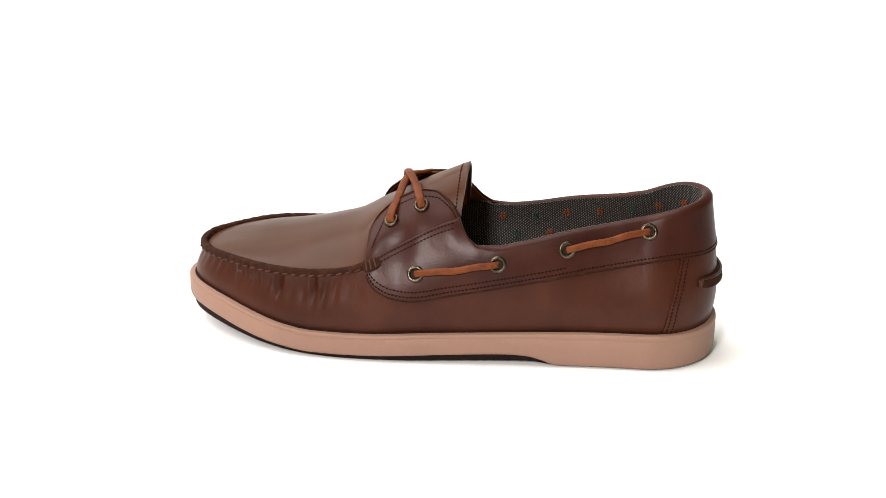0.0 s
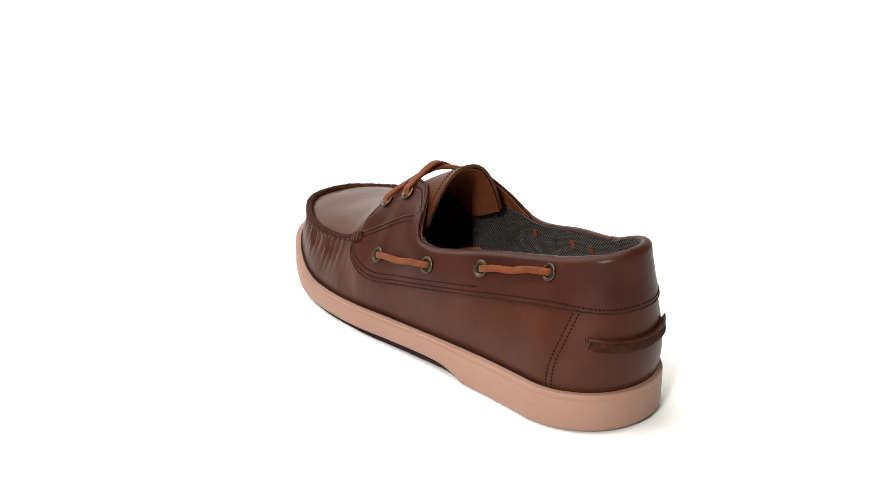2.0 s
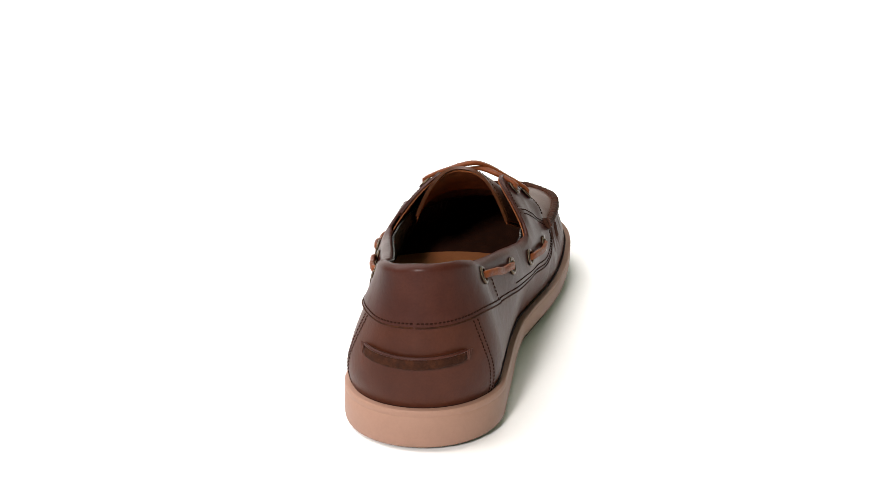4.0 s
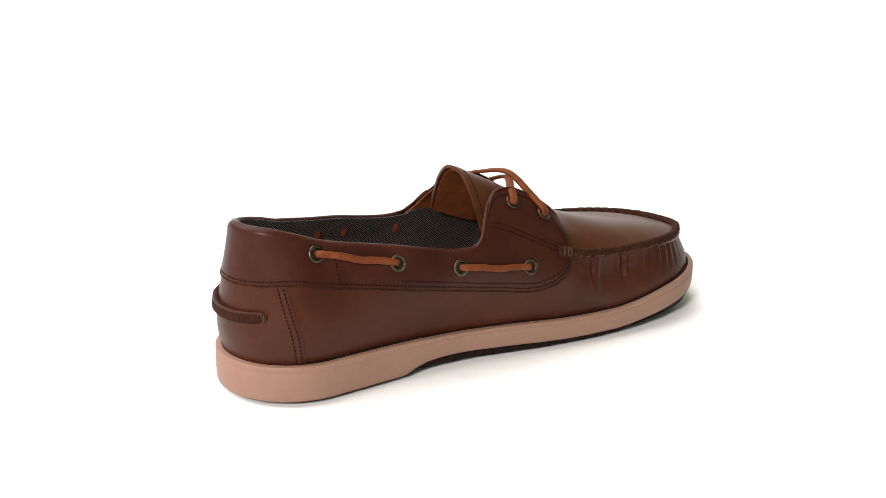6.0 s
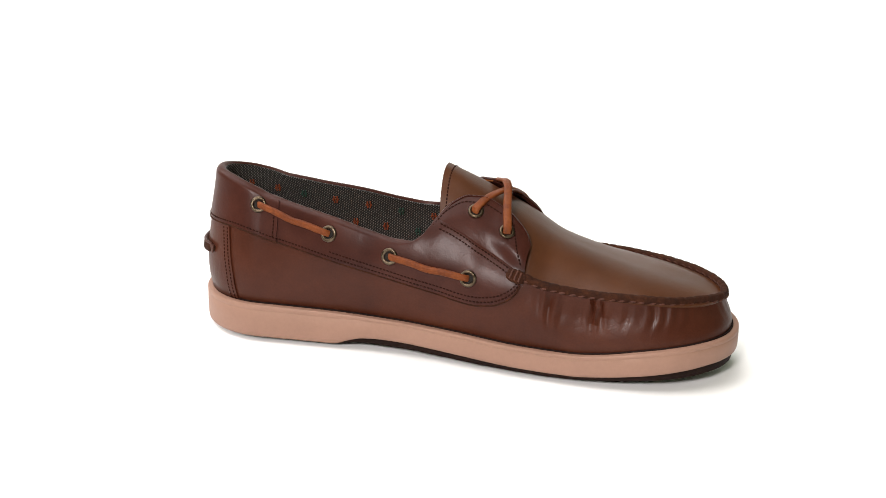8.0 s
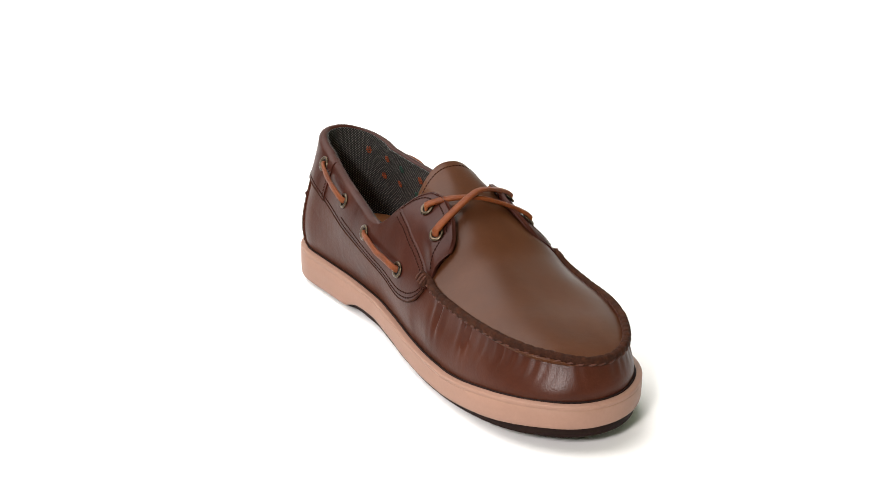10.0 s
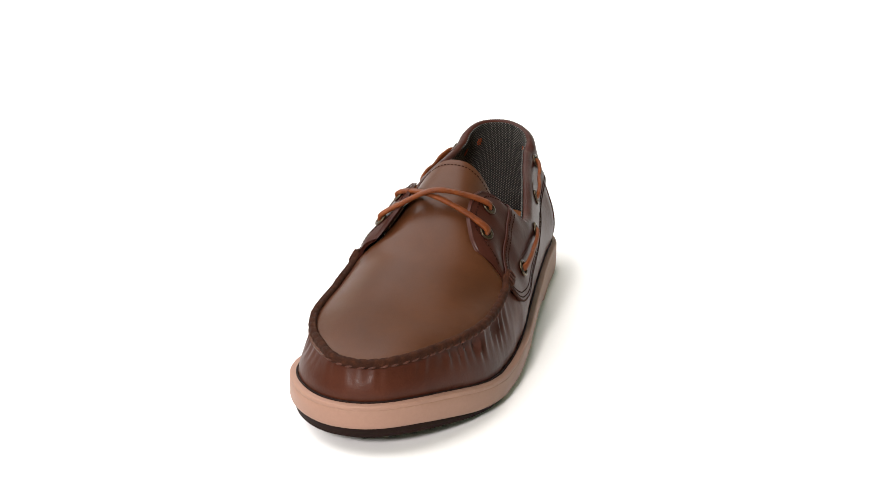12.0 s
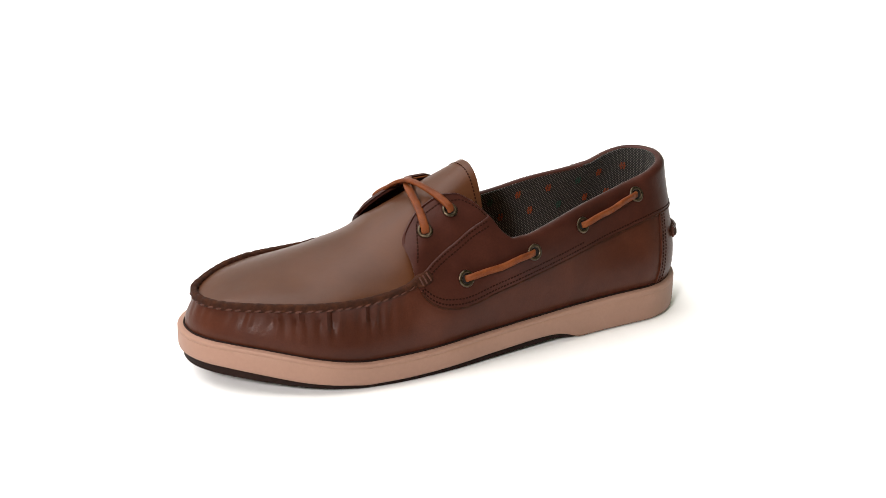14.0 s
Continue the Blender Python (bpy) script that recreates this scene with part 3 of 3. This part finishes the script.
# ---- heel strap ----
def strap():
    ids = ids_between(index_at(134, 1), index_at(134, -1))
    x = FEATHER[ids, 0]
    bow = glide((130, 138, 149), (46.5, 46.0, 43.6))
    path = wall(ids, bow(x), 1.0 + 1.2 * np.minimum(1, np.minimum(np.arange(len(ids)), np.arange(len(ids))[::-1]) / 9))
    n = np.concatenate([NORMAL[ids], np.full((len(ids), 1), 0.25)], 1)
    ends = np.minimum(1, 0.4 + np.minimum(np.arange(len(ids)), np.arange(len(ids))[::-1]) / 8)
    band_ob = sweep("heel_strap", path, oval(3.1, 1.7, 16, 3.2), EDGE, shoe, "narrow raw-edged leather heel strap", up=n, scale=ends)
    upper_edge = path + n * 0.7 + np.array([0, 0, 2.5])
    sweep("strap_fold", upper_edge[2:-2], oval(0.7, 0.8, 8), SADDLE, band_ob, up=n[2:-2])
    for k in (1, len(ids) - 2):
        t = unit(path[k + 1] - path[k - 1])
        for a in (-1.6, 0.0, 1.6):
            mid = path[k] + n[k] * 1.3 + t * a * 0.5
            sweep("stitch", [mid + np.array([0, 0, f * 2.6]) + t * a * f * 0.4 for f in (-1, -0.3, 0.3, 1)], oval(0.45, 0.45, 6), MOC_THREAD, band_ob, up=[n[k]] * 4)


strap()


# ---- cut edges and shade line ----
def cut_edges():
    """The raw edge of the band where it laps over the lower, and a dark strip put in for the shade where the upper
    meets the sole.
    """
    for s in (-1, 1):
        a, b = index_at(-45.5, s), index_at(146, s)
        ids = np.arange(min(a, b), max(a, b) + 1)
        x = FEATHER[ids, 0]
        path = wall(ids, band_low(x) - 0.1, band_proud(s, x) - 0.35)
        sweep("band_edge", path, oval(0.55, 0.75, 8), EDGE, shoe, "dark cut edge of the leather band", up=wall_normal(ids, band_low(x)))
    # Shade of the gap above the sole, built as a thin dark strip.
    foot = np.concatenate([FEATHER + NORMAL * 0.5, (sole_top(FEATHER[:, 0]) + 0.25)[:, None]], 1)
    sweep("feather_shade", foot, oval(0.7, 0.55, 8), TREAD, shoe, "dark strip for the shade where the leather meets the rubber", closed=True)


cut_edges()


# ---- machine stitching ----
def row(points_of, name="stitching"):
    """Short threads along a line; points_of gives place and normal at millimetres along it."""
    verts, faces = [], []
    for p, t, n in points_of:
        side = unit(np.cross(t, n))
        base = len(verts)
        for f, w, h in ((-0.75, 0.18, -0.1), (-0.45, 0.42, 0.24), (0.45, 0.42, 0.24), (0.75, 0.18, -0.1)):
            verts += [p + t * f + side * w, p + t * f + n * h * 1.5, p + t * f - side * w, p + t * f - n * 0.3]
        for k in range(3):
            for j in range(4):
                faces.append((base + 4 * k + j, base + 4 * k + (j + 1) % 4, base + 4 * k + 4 + (j + 1) % 4, base + 4 * k + 4 + j))
        faces += [(base, base + 1, base + 2, base + 3), (base + 12, base + 13, base + 14, base + 15)]
    if verts:
        finish(name, verts, faces, THREAD, shoe, "dark brown machine stitching", kind="stuff")


def along(ids, zs, proud, gap=2.05):
    """Stitches on the wall along ring indices and heights."""
    return spaced(wall(ids, zs, proud), wall_normal(ids, zs), gap)


def spaced(p, n, gap):
    """Place, direction and normal of each stitch along a line of points."""
    s = np.concatenate([[0], np.cumsum(np.linalg.norm(np.diff(p, axis=0), axis=1))])
    out = []
    for a in np.arange(1.0, s[-1] - 1, gap):
        k = np.array([np.interp(a, s, p[:, j]) for j in range(3)])
        m = unit(np.array([np.interp(a, s, n[:, j]) for j in range(3)]))
        t = unit(np.array([np.interp(a + 0.7, s, p[:, j]) - np.interp(a - 0.7, s, p[:, j]) for j in range(3)]))
        out.append((k, t, m))
    return out


def stitch_rows():
    for s in (-1, 1):
        def span(x0, x1):
            a, b = index_at(x0, s), index_at(x1, s)
            return np.arange(min(a, b), max(a, b) + 1)
        ids = span(-44, 64)
        x = FEATHER[ids, 0]
        row(along(ids, band_low(x) + 4.6, band_proud(s, x) + 0.06))
        ids = span(-45, 149)
        x = FEATHER[ids, 0]
        row(along(ids, band_low(x) + 2.0, band_proud(s, x) + 0.06))
        ids = span(-45, 2)
        x = FEATHER[ids, 0]
        for d in (-1.2, -3.6):
            row(along(ids, divide(x) + d, band_proud(s, x) + 0.06))
        ids = span(-44.5, 6)
        x = FEATHER[ids, 0]
        z = flap_top(x) - 3.0 - np.clip((-36 - x), 0, 9) * 1.2
        row(along(ids, z, flap_proud(s, x, z) + 0.25))
        for inset in (1.6, 4.2):
            f = np.linspace(0.02, 0.94, 60)
            ids = np.array([index_exact(float(counter_edge(a)) + inset, s) for a in f])
            x = FEATHER[np.round(ids).astype(int) % COUNT, 0]
            z = sole_top(x) - 1 + (band_low(x) + 2 - sole_top(x) + 1) * f
            near = np.round(ids).astype(int) % COUNT
            row(spaced(wall_between(ids % COUNT, z, 1.05), wall_normal(near, z), 2.05))
    zs = np.linspace(59, 76, 30)
    ids = np.array([index_at(96.5, 1)] * 30)
    row(along(ids, zs, 1.86))
    v = np.linspace(2, 46, 120)
    edge = np.array([[np.interp(a, np.arange(49), GRID[-4, :, k]) for k in range(3)] for a in v])
    s = np.concatenate([[0], np.cumsum(np.linalg.norm(np.diff(edge, axis=0), axis=1))])
    out = []
    for a in np.arange(1, s[-1], 2.05):
        k = np.array([np.interp(a, s, edge[:, j]) for j in range(3)])
        t = unit(np.array([np.interp(a + 0.6, s, edge[:, j]) - np.interp(a - 0.6, s, edge[:, j]) for j in range(3)]))
        n = unit(np.array([-0.25, k[1] * 0.03, 1.0]))
        out.append((k + n * 0.1, t, n))
    row(out)


stitch_rows()


def seam_ends():
    """Leather tabs that end the toe seam under the lacing flaps."""
    for s in (-1, 1):
        ids = np.array([index_at(x, s) for x in np.linspace(-47.5, -38.5, 9)])
        path = wall(ids, np.linspace(52.0, 55.0, 9), 2.2)
        n = wall_normal(ids, np.full(9, 53.0))
        ob = sweep("seam_tab", path, oval(3.6, 1.5, 12, 3), EDGE, shoe, "small dark leather tab ending the toe seam", up=n, scale=[0.6, 0.85, 1, 1, 1, 1, 0.95, 0.85, 0.6])
        for k in (2, 4, 6):
            c_, t = path[k] + n[k] * 1.5, unit(path[k + 1] - path[k - 1])
            side = unit(np.cross(t, n[k]))
            sweep("stitch", [c_ + side * a + n[k] * 0.4 * (1 - abs(a) / 3) for a in (-2.6, -1, 1, 2.6)], oval(0.5, 0.45, 6), MOC_THREAD, ob, up=[n[k]] * 4)


seam_ends()


def motifs():
    """Small embroidered crosses in staggered rows on the lining."""
    for s in (-1, 1):
        for j, f in enumerate((0.84, 0.60)):
            for k, x in enumerate(np.arange(22 + 9 * (j % 2), 142, 19)):
                i = index_at(x, s)
                z = 19 + (float(flap_top(FEATHER[i, 0])) - 1.5 - 19) * f
                p = wall(i, z, -4.1 - 2.0 * math.sin(f * math.pi) * 0.6 - 1.2 * f)
                n = -wall_normal(i, z)
                t = unit(np.cross([0, 0, 1.0], n))
                u = np.cross(n, t)
                verts, faces = [], []
                for a, b, c_, d in ((-0.8, 1.5, 0.5, 0.75), (0.9, 1.7, 0.5, 0.75), (-1.3, -0.1, 0.6, 0.6), (1.2, 0.1, 0.6, 0.6), (0.0, 0.2, 0.35, 0.5), (-0.7, -1.7, 0.5, 0.75), (0.8, -1.5, 0.5, 0.75)):
                    base = len(verts)
                    for da, db in ((-c_, -d), (c_, -d), (c_, d), (-c_, d)):
                        verts += [p + t * (a + da) + u * (b + db) - n * 0.2, p + t * (a + da * 0.7) + u * (b + db * 0.8) + n * 0.35]
                    faces += [tuple(base + q for q in (1, 3, 5, 7))] + [(base + 2 * q, base + (2 * q + 2) % 8, base + (2 * q + 3) % 8, base + 2 * q + 1) for q in range(4)]
                finish("embroidered_motif", verts, faces, GREEN if (k + j) % 3 == 1 else ORANGE, shoe, kind="stuff")


motifs()


# ---- motion ----
def motions():
    walk(shoe, [(t, pose(0, 0, 0, 0, 0, a) @ pose(0.0004, 0.005, 0)) for t, a in TURN])


motions()
